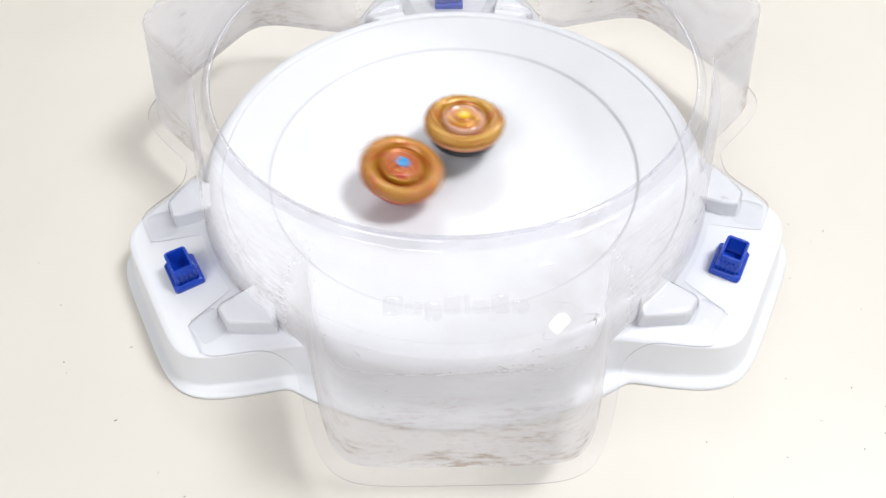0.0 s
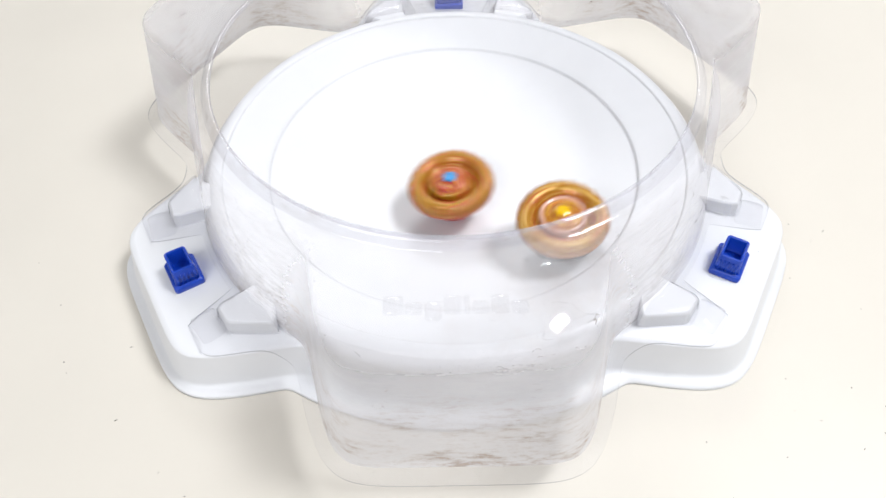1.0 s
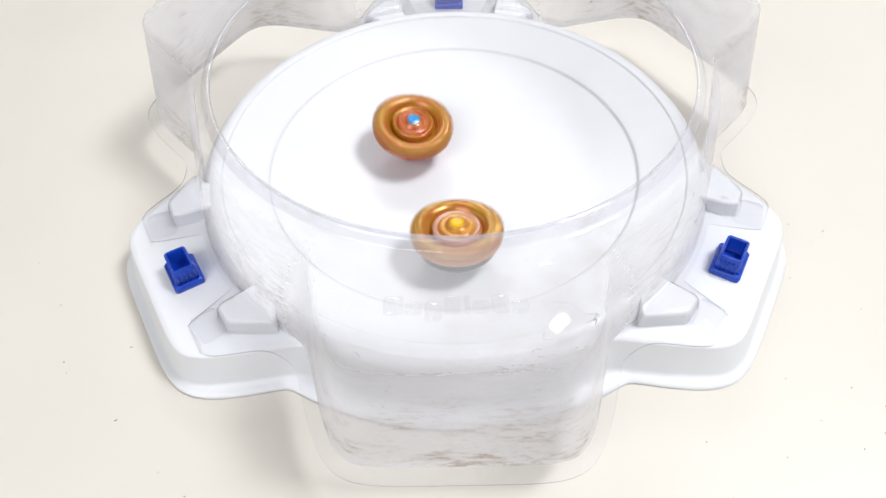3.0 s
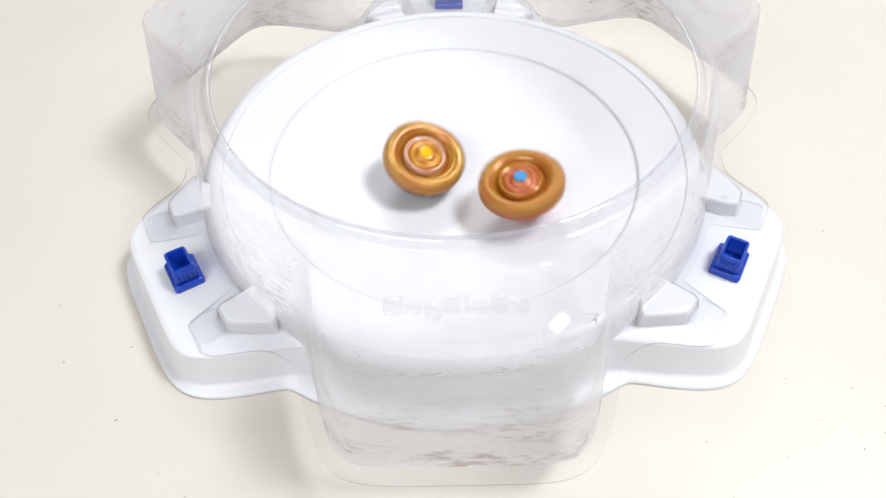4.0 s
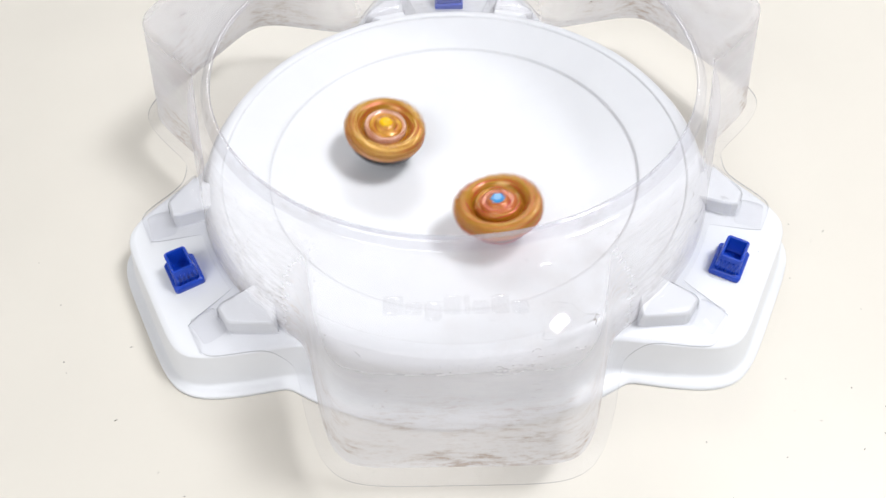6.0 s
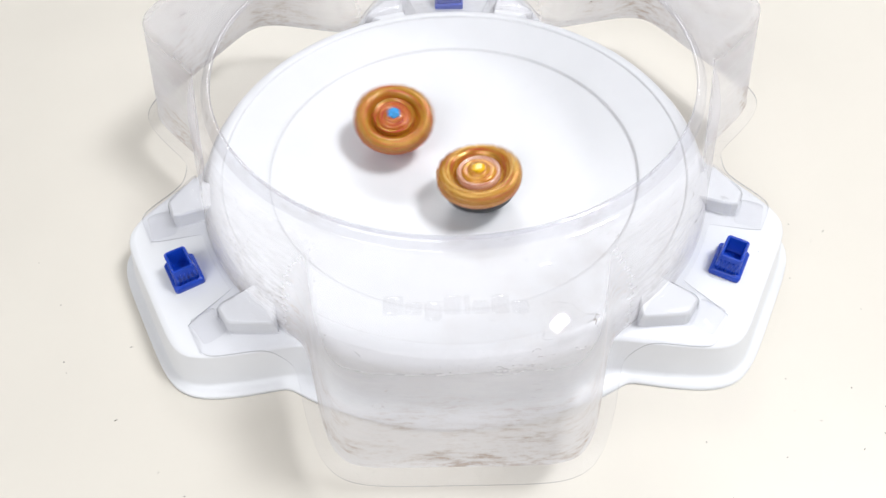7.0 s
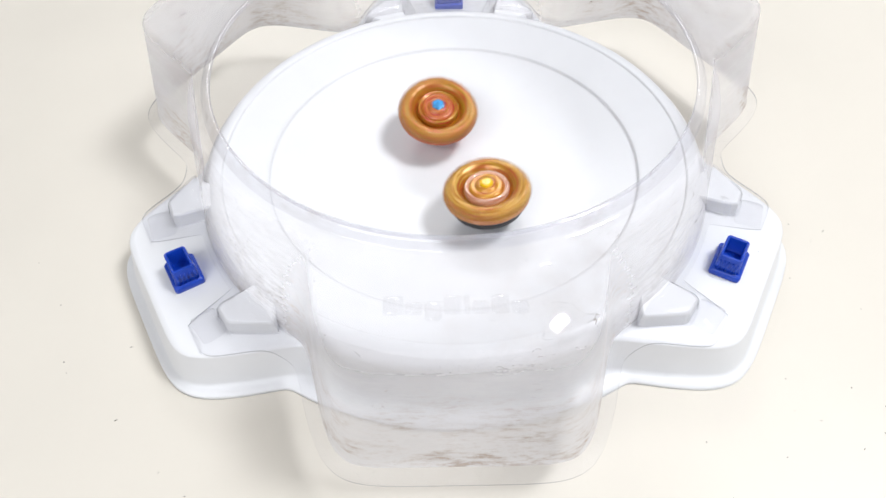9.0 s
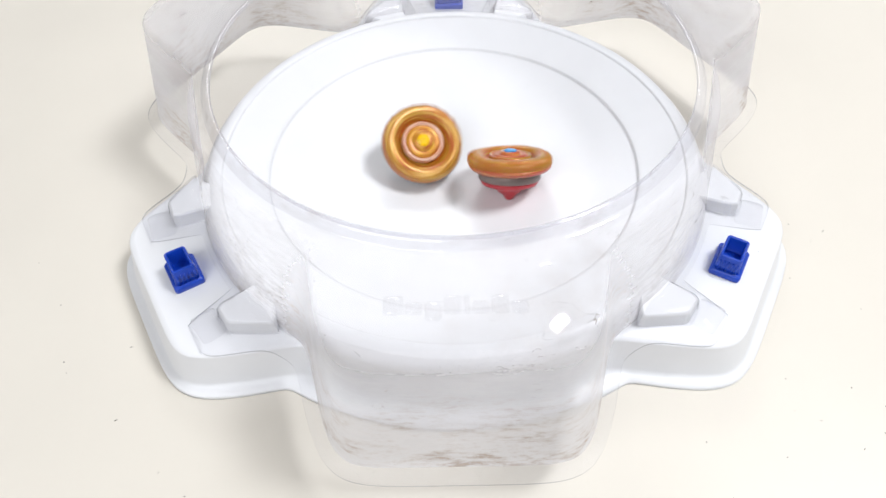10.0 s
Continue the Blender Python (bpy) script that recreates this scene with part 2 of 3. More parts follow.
def build_tray():
    tray = tagged(new("arena_tray"), "white plastic three-lobed toy arena tray on the table", "toy arena")
    rows = []

    def circle(r, z):
        rows.append(ring_of(lambda a: r, z))
    for r in (0.002, 0.015, 0.03, 0.045, 0.06, 0.075, 0.09, 0.1, 0.1068):
        circle(r, bowl_z(r))
    # a low step up, round the bowl
    circle(0.1078, bowl_z(0.1078))
    circle(0.1082, bowl_z(0.1082) + 0.0002)
    circle(0.1084, bowl_z(0.1084) + 0.0014)
    circle(0.1090, bowl_z(0.1090) + 0.0016)
    for r in (0.111, 0.12, 0.128, 0.1328):
        circle(r, bowl_z(r) + 0.0015 * (0.1328 - r) / 0.0218)
    circle(0.1332, 0.0345)
    circle(0.1336, 0.0355)
    circle(0.1346, 0.0358)
    circle(0.1375, 0.0356)
    circle(0.1396, 0.0351)
    circle(0.1412, 0.0340)
    circle(0.1426, 0.0324)
    circle(0.1454, 0.0292)
    circle(0.1457, 0.0262)
    rows.append(ring_of(lambda a: max(0.1458, deck_r(a) - 0.003), 0.0252))
    rows.append(ring_of(lambda a: max(0.1459, deck_r(a) - 0.001), 0.0249))
    rows.append(ring_of(deck_r, 0.0240))
    rows.append(ring_of(lambda a: deck_r(a) + 0.0006, 0.0225))
    rows.append(ring_of(lambda a: deck_r(a) + 0.0042, 0.0050))
    rows.append(ring_of(lambda a: deck_r(a) + 0.0052, 0.0034))
    rows.append(ring_of(lambda a: max(deck_r(a) + 0.0068, foot_r(a) - 0.0045), 0.0028))
    rows.append(ring_of(lambda a: foot_r(a) - 0.0006, 0.0022))
    rows.append(ring_of(foot_r, 0.0014))
    rows.append(ring_of(foot_r, 0.0))
    rows.append(ring_of(lambda a: foot_r(a) - 0.004, 0.0))
    part("bowl", rings(rows[:18], True), WHITE, tray)
    part("rim", rings(rows[17:23]), WHITE, tray)
    part("deck", rings(rows[22:27]), WHITE, tray)
    for axis in (90, 210, 330):
        for side in (-1, 1):
            lug = part("block", wedge(side, 0.0008, [(0.0, 0.0250), (0.0002, 0.0275), (0.0010, 0.0335), (0.0020, 0.0345)], 0.1375), WHITE, tray, smooth=False)
            lug.matrix_local = pose(0, 0, 0, 0, 0, axis)
    part("skirt", rings(rows[26:29]), WHITE, tray)
    part("foot", rings(rows[28:], False, True), WHITE, tray)
    return tray


tray = build_tray()


def build_cover():
    cover = tagged(new("arena_cover"), "clear scuffed plastic arena cover with three pockets on the white tray", "toy arena cover")
    rows = []
    for r, z in ((0.1237, 0.1000), (0.1230, 0.1010), (0.1229, 0.1020), (0.1234, 0.1027), (0.1244, 0.1026), (0.1256, 0.1019), (0.1266, 0.1009),
                 (0.1273, 0.0996), (0.1284, 0.0985)):
        rows.append(ring_of(lambda a, r=r: r, z))

    def rounding(a):
        return min(0.0055, 0.45 * (cover_top_r(a) - 0.1284))

    for s in (0.0, 0.25, 0.5, 0.75, 0.97, 1.0):
        rows.append(ring_of(lambda a, s=s: 0.1296 + (cover_top_r(a) - rounding(a) - 0.1296) * s, 0.0975 - 0.0002 * s))
    for i in range(1, 9):
        u = radians(90 * i / 8)
        rows.append(ring_of(lambda a, u=u: cover_top_r(a) - rounding(a) * (1 - math.sin(u)), 0.0973 - 0.0060 * (1 - math.cos(u))))
    for s in (0.1, 0.3, 0.5, 0.7, 0.9, 0.97):
        rows.append(ring_of(lambda a, s=s: cover_top_r(a) * (1 - s) + cover_low_r(a) * s, 0.0913 + (0.0268 - 0.0913) * s))
    rows.append(ring_of(lambda a: cover_low_r(a) + 0.0003, 0.0274))
    low = len(rows)
    rows.append(ring_of(lambda a: cover_low_r(a) + 0.0012, 0.0266))
    rows.append(ring_of(lambda a: max(cover_low_r(a) + 0.0020, cover_rim_r(a) - 0.0004), 0.0265))
    rows.append(ring_of(lambda a: max(cover_low_r(a) + 0.0022, cover_rim_r(a)), 0.0263))
    rows.append(ring_of(lambda a: max(cover_low_r(a) + 0.0022, cover_rim_r(a)), 0.0253))
    part("lip", rings(rows[:9]), THICK, cover, "thick rolled clear lip")
    wall = part("wall", rings(rows[8:low]), HAZED, cover, "clear wall with brown scuffs")
    wall.data.materials.append(SCUFFED)
    for f in wall.data.polygons:
        f.material_index = int(f.center.z < 0.09725)
    flange = part("flange", rings(rows[low - 1:-1]), FLANGE, cover)
    part("flange_edge", rings(rows[-2:]), EDGE, flange)
    for axis in (90, 210, 330):
        for side in (-1, 1):
            boss = part("boss", wedge(side, 0.0, [(-0.0012, 0.0266), (-0.0003, 0.0271), (0.0003, 0.0290), (0.0009, 0.0335), (0.0017, 0.0352), (0.0030, 0.0360), (0.0045, 0.0362)], 0.1448), BOSS, flange)
            boss.matrix_local = pose(0, 0, 0, 0, 0, axis)
            x, y = 0.1645, side * 0.0385
            step = part("step", block([(0.0140, 0.0170, 0.0266), (0.0132, 0.0162, 0.0290), (0.0118, 0.0148, 0.0300)], 0.0025, open_base=True), BOSS, flange)
            step.matrix_local = pose(0, 0, 0, 0, 0, axis) @ pose(x, y, 0, 0, 0, side * 8)
    # a maker's raised mark, as a row of plain bars
    x = -0.0297
    for w, low, high in ((0.0078, 0.0, 0.0090), (0.0066, 0.0, 0.0062), (0.0066, -0.0028, 0.0062), (0.0068, 0.0, 0.0090), (0.0024, 0.0, 0.0090),
                         (0.0066, 0.0, 0.0062), (0.0068, 0.0, 0.0090), (0.0066, 0.0, 0.0062)):
        h = high - low
        bm = block([(w, h, 0.0), (w - 0.0006, h - 0.0006, 0.0004), (w - 0.0016, h - 0.0016, 0.0009), (w - 0.0022, h - 0.0022, 0.0010)], 0.0016, 4, True)
        bar = part("raised_bar", bm, CLEAR, wall)
        bar.matrix_local = Matrix.Translation((x + w / 2, -0.1585 + (low + high) / 2, 0.0974))
        x += w + 0.0009
    return cover


cover = build_cover()


def build_clip():
    c = tagged(new("arena_clip"), "blue plastic square clip standing on the white tray", "clip", "blue clips round the arena")
    bm = block([(0.0155, 0.0200, 0.0252), (0.0160, 0.0205, 0.0258), (0.0160, 0.0205, 0.0285), (0.0150, 0.0195, 0.0294)], 0.0018)
    part("base", bm, BLUE, c)
    o, i = [], []
    for w, d, z in ((0.0125, 0.0170, 0.0292), (0.0118, 0.0160, 0.0310), (0.0114, 0.0154, 0.0384), (0.0108, 0.0148, 0.0392)):
        o.append([(x, y, z) for x, y in rounded_rect(w, d, 0.0014)])
    for w, d, z in ((0.0091, 0.0131, 0.0392), (0.0085, 0.0125, 0.0384), (0.0082, 0.0121, 0.0258)):
        i.append([(x, y, z) for x, y in rounded_rect(w, d, 0.0008)])
    socket = part("socket", rings(o + i, True, True), BLUE, c)
    for side in (-1, 1):
        for k in range(5):
            rib = part("rib", block([(0.0011, 0.0018, 0.0290), (0.0011, 0.0016, 0.0350), (0.0006, 0.0006, 0.0362)], 0.0003, 2), BLUE, socket)
            rib.location = (-0.0044 + 0.0022 * k, side * 0.0080, 0)
    return c


clip = build_clip()


def at_axis(axis, r):
    a = radians(axis)
    return pose(r * math.cos(a), r * math.sin(a), 0, 0, 0, axis)


for axis in (90, 210):
    copy_thing(clip, at_axis(axis, 0.1645))
clip.matrix_basis = at_axis(330, 0.1645)


def build_dust():
    """Grains of dust that lie on the table and on the tray's decks."""
    rnd = random.Random(5)
    bm = bmesh.new()
    for i in range(104):
        if i < 54:
            a, r = radians(rnd.uniform(185, 355)), rnd.uniform(0.200, 0.30)
            x, y, z = r * math.cos(a), r * math.sin(a), 0.0
        else:
            a, r = radians(rnd.choice((210, 330)) + rnd.uniform(-14, 14)), rnd.uniform(0.151, 0.180)
            x, y, z = r * math.cos(a), r * math.sin(a), 0.0252
        g = rnd.uniform(0.00018, 0.00036)
        fibre = rnd.choice((1.0, 1.4, 2.0, 3.2))
        turn = pose(x, y, z + 0.3 * g, 0, 0, rnd.uniform(0, 180))
        bmesh.ops.create_icosphere(bm, subdivisions=1, radius=g, matrix=turn @ Matrix.Diagonal((fibre, 1 / fibre ** 0.4, 0.5, 1)))
    return tagged(finish("dust", bm, SPECK), "small dark grains of dust on the table and tray", "dust", kind="stuff")


build_dust()


# ---- the tops ----
def ringed(name, colours, rough, metal):
    """Moulded plastic in worn metallic colours that run round the axis in bands, with patches along the turn."""
    m, n, l, p = material(name)
    co, sep = n.new("ShaderNodeTexCoord"), n.new("ShaderNodeSeparateXYZ")
    l.new(co.outputs["Object"], sep.inputs[0])
    flat, size, turn, comb = n.new("ShaderNodeCombineXYZ"), n.new("ShaderNodeVectorMath"), n.new("ShaderNodeMath"), n.new("ShaderNodeCombineXYZ")
    l.new(sep.outputs[0], flat.inputs[0])
    l.new(sep.outputs[1], flat.inputs[1])
    size.operation, turn.operation = "LENGTH", "ARCTAN2"
    l.new(flat.outputs[0], size.inputs[0])
    l.new(sep.outputs[1], turn.inputs[0])
    l.new(sep.outputs[0], turn.inputs[1])
    soft = n.new("ShaderNodeMath")
    soft.operation = "SINE"
    l.new(turn.outputs[0], soft.inputs[0])
    ease = n.new("ShaderNodeMath")
    ease.operation, ease.inputs[1].default_value = "MULTIPLY", 0.0042
    l.new(soft.outputs[0], ease.inputs[0])
    l.new(size.outputs["Value"], comb.inputs[0])
    l.new(sep.outputs[2], comb.inputs[1])
    l.new(ease.outputs[0], comb.inputs[2])
    tex = n.new("ShaderNodeTexNoise")
    tex.inputs["Scale"].default_value, tex.inputs["Detail"].default_value, tex.inputs["Roughness"].default_value = 520, 4, 0.55
    l.new(comb.outputs[0], tex.inputs[0])
    r = n.new("ShaderNodeValToRGB")
    e = r.color_ramp.elements
    while len(e) < len(colours):
        e.new(0.5)
    for i, c in enumerate(colours):
        e[i].position, e[i].color = 0.40 + 0.20 * i / (len(colours) - 1), (*c, 1)
    l.new(tex.outputs[0], r.inputs[0])
    l.new(r.outputs[0], p.inputs["Base Color"])
    p.inputs["Roughness"].default_value, p.inputs["Metallic"].default_value, p.inputs["Coat Weight"].default_value = rough, metal, 0.35
    bump(n, l, p, tex.outputs[0], 0.5, 0.0006)
    return m


GOLD = ringed("worn_gold_plastic", ((0.46, 0.07, 0.03), (0.50, 0.23, 0.010), (0.30, 0.12, 0.008), (0.54, 0.26, 0.014), (0.70, 0.42, 0.10)), 0.25, 0.25)
REDGOLD = ringed("red_and_gold_plastic", ((0.46, 0.05, 0.03), (0.50, 0.25, 0.010), (0.28, 0.14, 0.012), (0.54, 0.27, 0.012), (0.48, 0.12, 0.03)), 0.28, 0.2)
ORANGE = ringed("orange_plastic", ((0.42, 0.10, 0.012), (0.60, 0.30, 0.015), (0.46, 0.12, 0.02), (0.70, 0.42, 0.04)), 0.3, 0.2)
CRIMSON = ringed("crimson_plastic", ((0.38, 0.02, 0.02), (0.52, 0.20, 0.02), (0.44, 0.03, 0.03), (0.58, 0.28, 0.03), (0.50, 0.08, 0.05)), 0.3, 0.1)
PEACH = ringed("peach_and_gold_plastic", ((0.46, 0.10, 0.05), (0.50, 0.25, 0.05), (0.52, 0.16, 0.09), (0.62, 0.36, 0.16)), 0.36, 0.1)
SCARLET = ringed("scarlet_and_gold_plastic", ((0.46, 0.03, 0.03), (0.50, 0.17, 0.04), (0.40, 0.03, 0.03), (0.52, 0.22, 0.05)), 0.36, 0.1)
RED = plain("red_plastic", (0.42, 0.02, 0.03), 0.35, 0.0, 0.15, 160)
PALE = ringed("pale_pink_plastic", ((0.50, 0.20, 0.12), (0.72, 0.50, 0.40), (0.66, 0.34, 0.22)), 0.16, 0.0)
YELLOW = plain("yellow_gem", (0.80, 0.46, 0.004), 0.18, 0.0, 0.3, 500)
SKY = plain("blue_gem", (0.05, 0.26, 0.56), 0.18, 0.0, 0.5, 500)
STEEL = plain("grey_metal_disc", (0.20, 0.155, 0.14), 0.42, 0.4, 0.15, 160)
BLACK = plain("black_plastic", (0.016, 0.016, 0.018), 0.4, 0.0, 0.2, 160)


def bladed(profile, reach, k=252, teeth=21):
    """A turned body whose rim swells into small hooked blades, by reach at the widest ring."""
    wide = max(r for r, z in profile)
    rows = []
    for r, z in profile:
        ring = []
        for i in range(k):
            a = 2 * math.pi * i / k
            hook = (teeth * a / (2 * math.pi)) % 1.0
            hook = (hook / 0.8) ** 1.6 if hook < 0.8 else (1 - hook) / 0.2
            swell = max(0.0, (r - 0.7 * wide) / (0.3 * wide)) * reach * (2.1 * hook - 1.1 + 0.25 * math.cos(3 * a))
            lift = max(0.0, (r - 0.6 * wide) / (0.4 * wide)) * 0.30 * reach * (math.cos(teeth * a + 1) + math.cos(3 * a))
            ring.append(((r + swell) * math.cos(a), (r + swell) * math.sin(a), z + lift))
        rows.append(ring)
    return rings(rows, True, True)


def build_top(label, layer, under, disc, disc_r, driver, inner, core, gem):
    t = tagged(new("spinning_top"), label, "spinning top", "tops in the arena")
    part("driver", lathe([(0.0008, 0.0), (0.0021, 0.0006), (0.0036, 0.0030), (0.0068, 0.0056), (0.0082, 0.0072), (0.0130, 0.0092), (0.0162, 0.0104), (0.0172, 0.0122), (0.0170, 0.0140), (0.012, 0.0146)]), driver, t)
    part("disc", lathe([(0.012, 0.0128), (disc_r - 0.0012, 0.0130), (disc_r, 0.0140), (disc_r, 0.0176), (disc_r - 0.001, 0.0190), (0.012, 0.0192)]), disc, t)
    part("layer", bladed([(0.012, 0.0186), (0.0205, 0.0188), (0.0226, 0.0202), (0.0239, 0.0225), (0.0241, 0.0250), (0.0236, 0.0269), (0.0224, 0.0280), (0.0200, 0.0286), (0.0180, 0.0284),
                          (0.0166, 0.0277), (0.0152, 0.0262), (0.0143, 0.0246), (0.0136, 0.0237), (0.010, 0.0235)], 0.0012), layer, t)
    part("under_ring", lathe([(0.012, 0.0182), (0.0206, 0.0184), (0.0229, 0.0196), (0.0242, 0.0212), (0.0241, 0.0222), (0.012, 0.0226)]), under, t)
    part("inner_ring", lathe([(0.0100, 0.0212), (0.0126, 0.0214), (0.0126, 0.0268), (0.0119, 0.0279), (0.0111, 0.0279), (0.0102, 0.0266)]), inner, t)
    hub = part("hub", lathe([(0.0040, 0.0250), (0.0104, 0.0254), (0.0100, 0.0274), (0.0082, 0.0285), (0.0070, 0.0278), (0.0062, 0.0280), (0.0057, 0.0295), (0.0040, 0.0297)]), core, t)
    part("gem", lathe([(0.0020, 0.0285), (0.0044, 0.0293), (0.0040, 0.0302), (0.0026, 0.0307)], 6), gem, hub, "bright faceted centre piece", smooth=False)
    return t


top_yellow = build_top("gold and orange spinning top with a yellow centre and black disc", GOLD, PEACH, BLACK, 0.0208, BLACK, PALE, ORANGE, YELLOW)
top_blue = build_top("red and gold spinning top with a blue centre and red tip", REDGOLD, SCARLET, STEEL, 0.0184, RED, REDGOLD, CRIMSON, SKY)


# ---- motion ----
def spun(t, x, y, lean_x, lean_y):
    """A top whose tip stands in the bowl at x, y (mm), leaning by hundredths, and turning about its own axis."""
    x, y = x / 1000, y / 1000
    lean = Vector((lean_x / 100, lean_y / 100, 0))
    axis = Vector((lean.x, lean.y, math.sqrt(1 - lean.length_squared)))
    tip = Matrix.Translation((x, y, bowl_z(math.hypot(x, y))))
    return tip @ Vector((0, 0, 1)).rotation_difference(axis).to_matrix().to_4x4() @ pose(0, 0, 0, 0, 0, -85 * FPS * t)


def fast(rows):
    """Rows for every frame from rows of (seconds, (x, y, lean_x, lean_y)) a tenth of a second apart: the spin is too fast for less."""
    keys = [np.array(v, float) for t, v in rows]
    keys = [2 * keys[0] - keys[1], *keys, 2 * keys[-1] - keys[-2]]
    out = []
    for f in range(round(rows[-1][0] * FPS) + 1):
        t = f / FPS
        i = min(int(t * 10 + 1e-6), len(rows) - 2)
        s = t * 10 - i
        a, b, c, d = keys[i:i + 4]
        v = b + 0.5 * s * (c - a + s * (2 * a - 5 * b + 4 * c - d + s * (3 * (b - c) + d - a)))
        out.append((t, spun(t, *v)))
    return out


def motions():
    walk(top_blue, fast([
        (0.0, (-35, -12, 21, -6)), (0.1, (-1, -24, 21, -6)), (0.2, (40, -14, 7, -8)), (0.3, (64, 17, -6, -14)), (0.4, (59, 53, -9, -15)),
        (0.5, (30, 70, -12, -13)), (0.6, (-12, 56, -5, -13)), (0.7, (-34, 37, 1, -11)), (0.8, (-45, 25, 4, -12)), (0.9, (-32, -7, -3, -8)),
        (1.0, (1, -25, -11, -3)), (1.1, (34, -14, -13, -7)), (1.2, (42, 19, -8, -12)), (1.3, (30, 49, -5, -13)), (1.4, (-4, 57, -1, -13)),
        (1.5, (-30, 35, -2, -8)), (1.6, (-55, -6, -6, 7)), (1.7, (-94, -47, -4, 20)), (1.8, (-73, -66, -4, 30)), (1.9, (-45, -68, -2, 30)),
        (2.0, (-27, -55, 10, 22)), (2.1, (-16, -29, 13, 12)), (2.2, (-18, -0, 8, 4)), (2.3, (-46, 19, 14, -1)), (2.4, (-63, 26, 11, -8)),
        (2.5, (-76, 14, 13, -12)), (2.6, (-60, 0, 14, -11)), (2.7, (-35, -3, 17, -10)), (2.8, (-26, 3, 16, -8)), (2.9, (-24, 14, 15, -10)),
        (3.0, (-27, 26, 13, -13)), (3.1, (-24, 37, 10, -16)), (3.2, (-16, 47, 6, -19)), (3.3, (-6, 52, 2, -20)), (3.4, (8, 51, -3, -19)),
        (3.5, (23, 46, -8, -15)), (3.6, (35, 36, -12, -11)), (3.7, (42, 18, -14, -7)), (3.8, (44, 2, -15, -6)), (3.9, (40, -11, -11, -5)),
        (4.0, (41, -28, -14, -4)), (4.1, (58, -48, -25, 3)), (4.2, (69, -57, -25, 9)), (4.3, (66, -55, -15, 11)), (4.4, (53, -44, -10, 16)),
        (4.5, (27, -38, -2, 25)), (4.6, (6, -26, 7, 22)), (4.7, (-13, -10, 19, 15)), (4.8, (-30, 8, 26, 5)), (4.9, (-39, 28, 26, -8)),
        (5.0, (-48, 47, 27, -18)), (5.1, (-49, 62, 17, -26)), (5.2, (-45, 62, 11, -29)), (5.3, (-32, 52, 8, -29)), (5.4, (-8, 43, -3, -32)),
        (5.5, (9, 28, -11, -30)), (5.6, (27, 15, -19, -26)), (5.7, (38, -4, -19, -19)), (5.8, (40, -20, -16, -11)), (5.9, (37, -34, -14, -1)),
        (6.0, (26, -49, -9, 9)), (6.1, (10, -59, -4, 16)), (6.2, (-10, -62, 3, 19)), (6.3, (-30, -58, 9, 17)), (6.4, (-48, -46, 13, 11)),
        (6.5, (-60, -29, 15, 2)), (6.6, (-61, -9, 15, -7)), (6.7, (-58, 12, 15, -15)), (6.8, (-55, 32, 16, -19)), (6.9, (-50, 37, 11, -25)),
        (7.0, (-37, 35, 6, -27)), (7.1, (-18, 32, 3, -30)), (7.2, (1, 26, -3, -27)), (7.3, (21, 18, -16, -23)), (7.4, (37, 7, -22, -17)),
        (7.5, (48, -7, -19, -9)), (7.6, (57, -19, -16, -2)), (7.7, (56, -23, -11, 0)), (7.8, (46, -24, -7, 4)), (7.9, (28, -27, -4, 14)),
        (8.0, (9, -28, -1, 19)), (8.1, (-11, -26, 8, 17)), (8.2, (-27, -20, 11, 10)), (8.3, (-38, -11, 8, 4)), (8.4, (-54, -4, 17, -3)),
        (8.5, (-55, 3, 18, -8)), (8.6, (-46, 5, 9, -12)), (8.7, (-28, 12, 5, -16)), (8.8, (-25, 23, 11, -17)), (8.9, (-19, 35, 12, -20)),
        (9.0, (-10, 41, 6, -21)), (9.1, (0, 39, -1, -22)), (9.2, (11, 36, -1, -22)), (9.3, (22, 29, -5, -17)), (9.4, (30, 23, -15, -17)),
        (9.5, (38, 11, -31, -13)), (9.6, (61, 13, -30, -33)), (9.7, (67, 6, -45, -20)), (9.8, (60, -6, -31, 0)), (9.9, (48, -17, -21, 29)),
        (10.0, (33, -18, 1, 51)),
    ]))
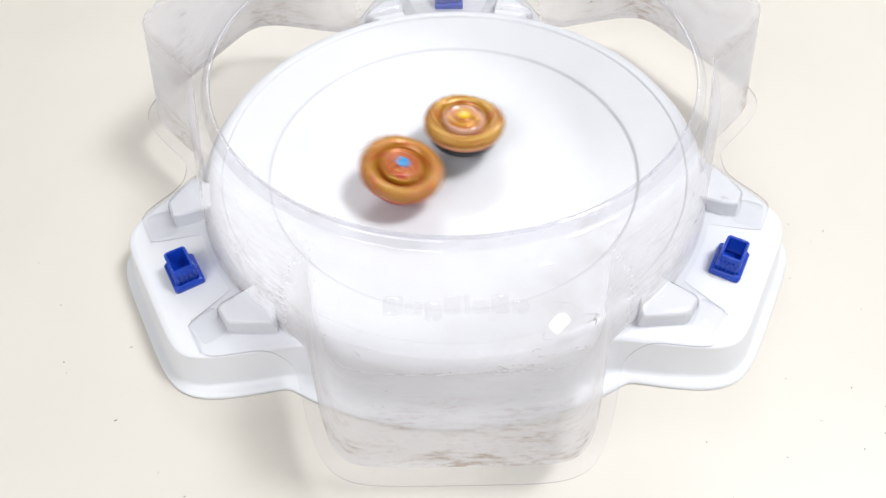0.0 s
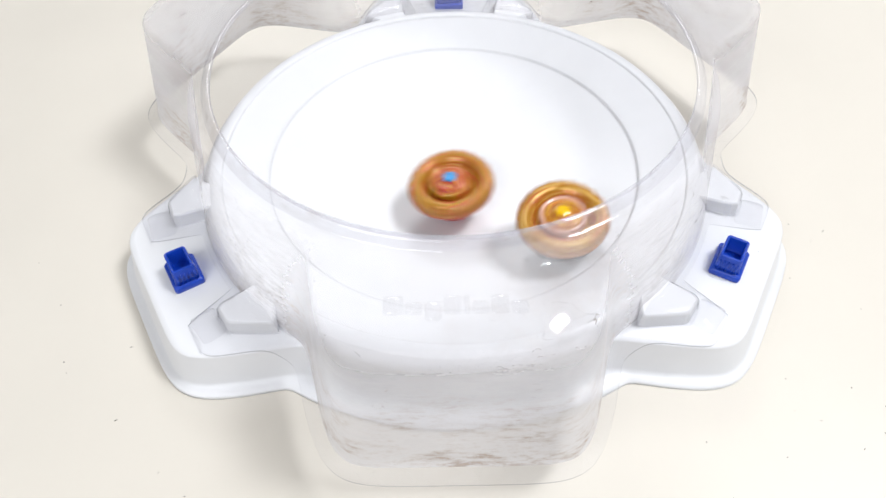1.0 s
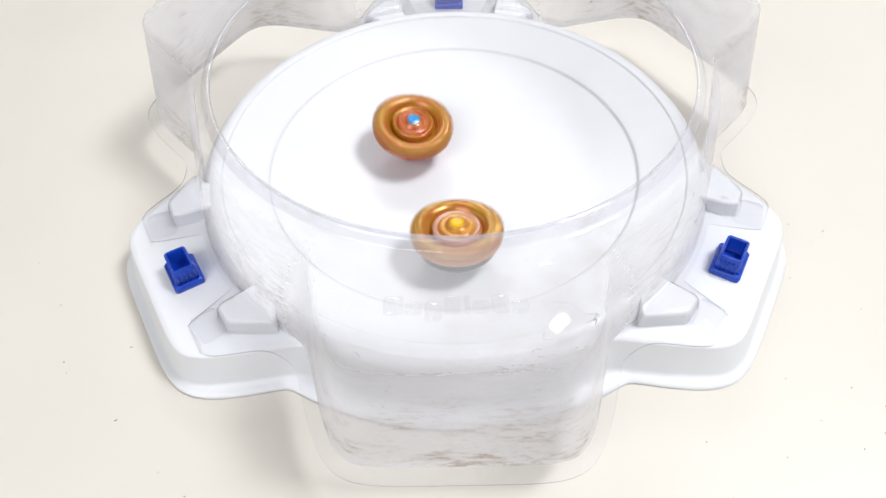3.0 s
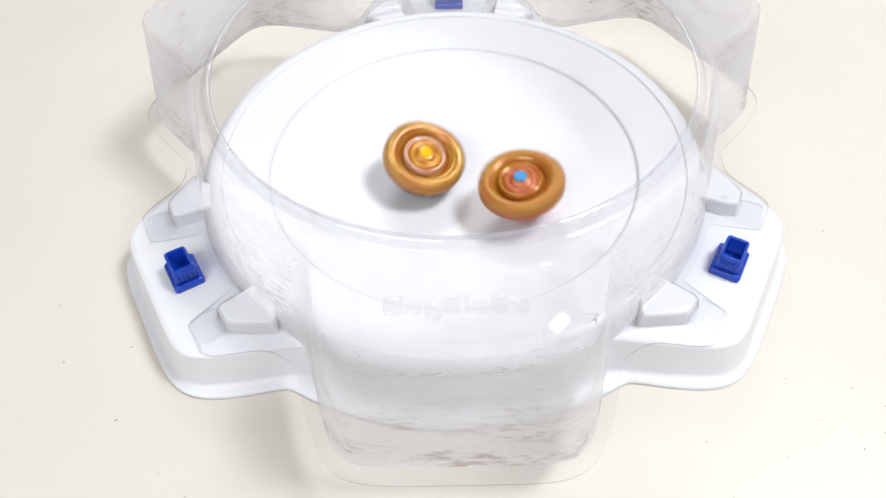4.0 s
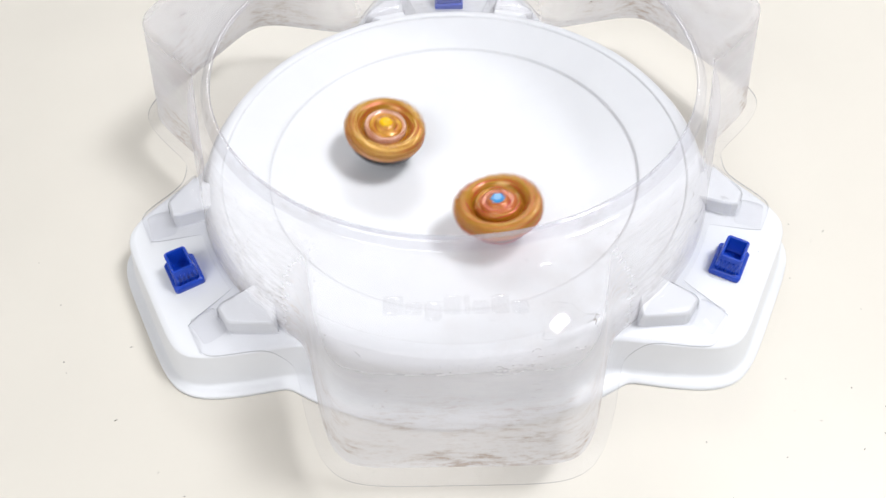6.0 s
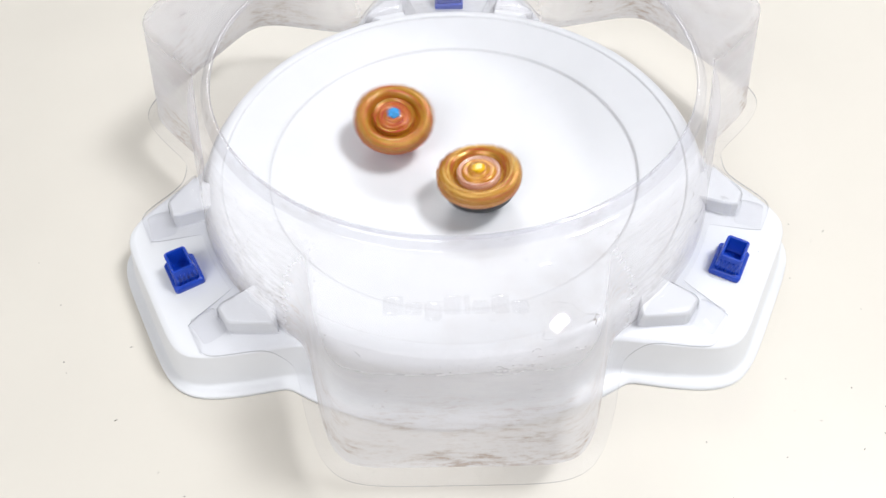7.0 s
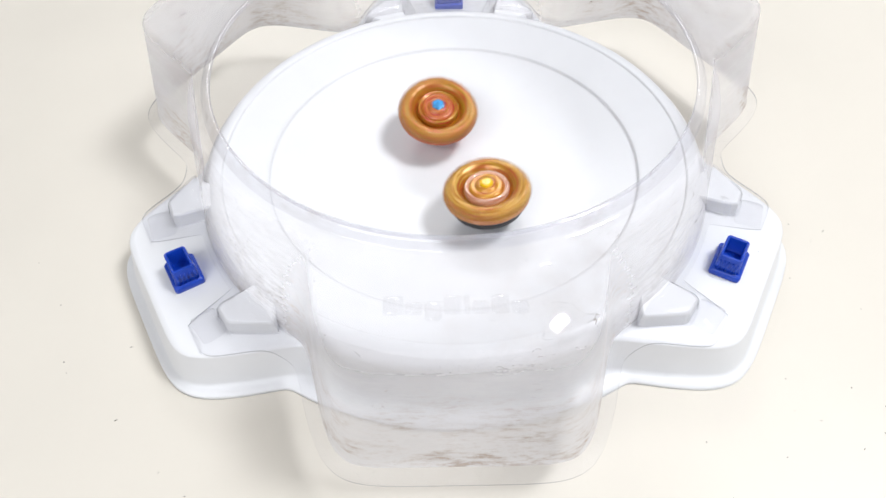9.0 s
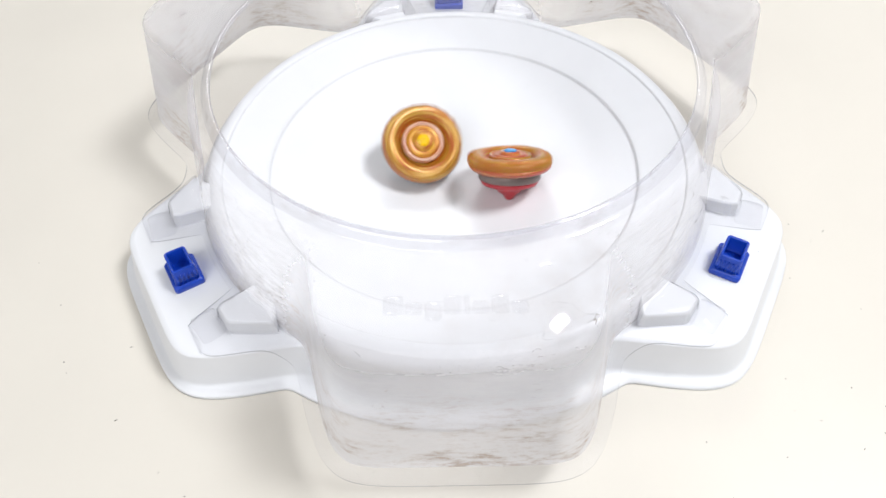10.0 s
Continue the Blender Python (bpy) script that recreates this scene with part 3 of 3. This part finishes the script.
    walk(top_yellow, fast([
        (0.0, (6, 25, 5, 4)), (0.1, (-19, 30, 1, 3)), (0.2, (-40, 23, 5, 2)), (0.3, (-53, 10, 9, -2)), (0.4, (-61, -3, 12, -5)),
        (0.5, (-57, -15, 13, -7)), (0.6, (-41, -21, 9, -6)), (0.7, (-11, -35, -13, -5)), (0.8, (16, -63, -22, -3)), (0.9, (37, -68, -14, -5)),
        (1.0, (58, -61, -6, -4)), (1.1, (72, -42, -7, -5)), (1.2, (82, -22, -10, -7)), (1.3, (72, -1, -5, -5)), (1.4, (54, 14, -4, -2)),
        (1.5, (27, 22, 1, -5)), (1.6, (22, 30, 4, -16)), (1.7, (57, 38, -2, -27)), (1.8, (68, 45, -10, -29)), (1.9, (69, 55, -14, -26)),
        (2.0, (59, 57, -18, -22)), (2.1, (41, 46, -19, -17)), (2.2, (27, 32, -14, -15)), (2.3, (21, 19, -7, -13)), (2.4, (17, 0, -5, -9)),
        (2.5, (15, -18, -6, -5)), (2.6, (14, -34, -7, -2)), (2.7, (15, -46, -6, 5)), (2.8, (14, -56, -5, 8)), (2.9, (9, -64, -3, 12)),
        (3.0, (1, -70, -1, 15)), (3.1, (-9, -73, 2, 18)), (3.2, (-21, -75, 5, 19)), (3.3, (-32, -74, 8, 18)), (3.4, (-43, -69, 10, 15)),
        (3.5, (-52, -60, 11, 10)), (3.6, (-54, -49, 11, 3)), (3.7, (-52, -36, 10, -5)), (3.8, (-43, -25, 9, -12)), (3.9, (-28, -15, 15, -17)),
        (4.0, (-22, 3, 21, -23)), (4.1, (-16, 26, 14, -27)), (4.2, (-10, 40, 13, -31)), (4.3, (5, 47, 4, -34)), (4.4, (17, 51, -4, -34)),
        (4.5, (28, 50, -8, -32)), (4.6, (36, 47, -11, -30)), (4.7, (38, 35, -14, -25)), (4.8, (37, 20, -16, -19)), (4.9, (32, 5, -15, -13)),
        (5.0, (24, -10, -13, -5)), (5.1, (15, -23, -11, 4)), (5.2, (0, -33, -3, 8)), (5.3, (-10, -39, 1, 10)), (5.4, (-22, -42, 5, 11)),
        (5.5, (-31, -39, 7, 8)), (5.6, (-35, -31, 8, 1)), (5.7, (-36, -20, 11, -5)), (5.8, (-42, -7, 12, -3)), (5.9, (-47, 6, 14, -4)),
        (6.0, (-44, 21, 15, -8)), (6.1, (-36, 35, 13, -13)), (6.2, (-24, 44, 9, -18)), (6.3, (-9, 49, 3, -20)), (6.4, (7, 47, -3, -19)),
        (6.5, (20, 40, -8, -16)), (6.6, (26, 30, -11, -12)), (6.7, (29, 18, -13, -9)), (6.8, (31, 5, -13, -10)), (6.9, (26, -9, -14, -3)),
        (7.0, (16, -20, -6, 3)), (7.1, (7, -27, -5, 5)), (7.2, (-2, -34, -4, 8)), (7.3, (-13, -36, 2, 8)), (7.4, (-19, -35, 5, 6)),
        (7.5, (-23, -28, 9, 3)), (7.6, (-24, -18, 10, -1)), (7.7, (-23, -6, 8, -9)), (7.8, (-19, 6, 7, -14)), (7.9, (-16, 19, 8, -19)),
        (8.0, (-10, 28, 6, -22)), (8.1, (-2, 35, 1, -25)), (8.2, (6, 38, -4, -26)), (8.3, (13, 36, -7, -26)), (8.4, (19, 29, -8, -22)),
        (8.5, (21, 21, -5, -19)), (8.6, (24, 11, -8, -15)), (8.7, (24, -0, -10, -10)), (8.8, (27, -14, -11, -5)), (8.9, (26, -26, -10, 0)),
        (9.0, (20, -34, -7, 5)), (9.1, (14, -41, -6, 9)), (9.2, (6, -41, -2, 9)), (9.3, (-2, -40, 1, 11)), (9.4, (-8, -31, 4, 4)),
        (9.5, (-14, -20, 10, 1)), (9.6, (-44, -12, 25, 9)), (9.7, (-48, -3, 28, -4)), (9.8, (-43, 10, 17, -32)), (9.9, (-41, 17, 33, -42)),
        (10.0, (-22, 23, 16, -49)),
    ]))


motions()
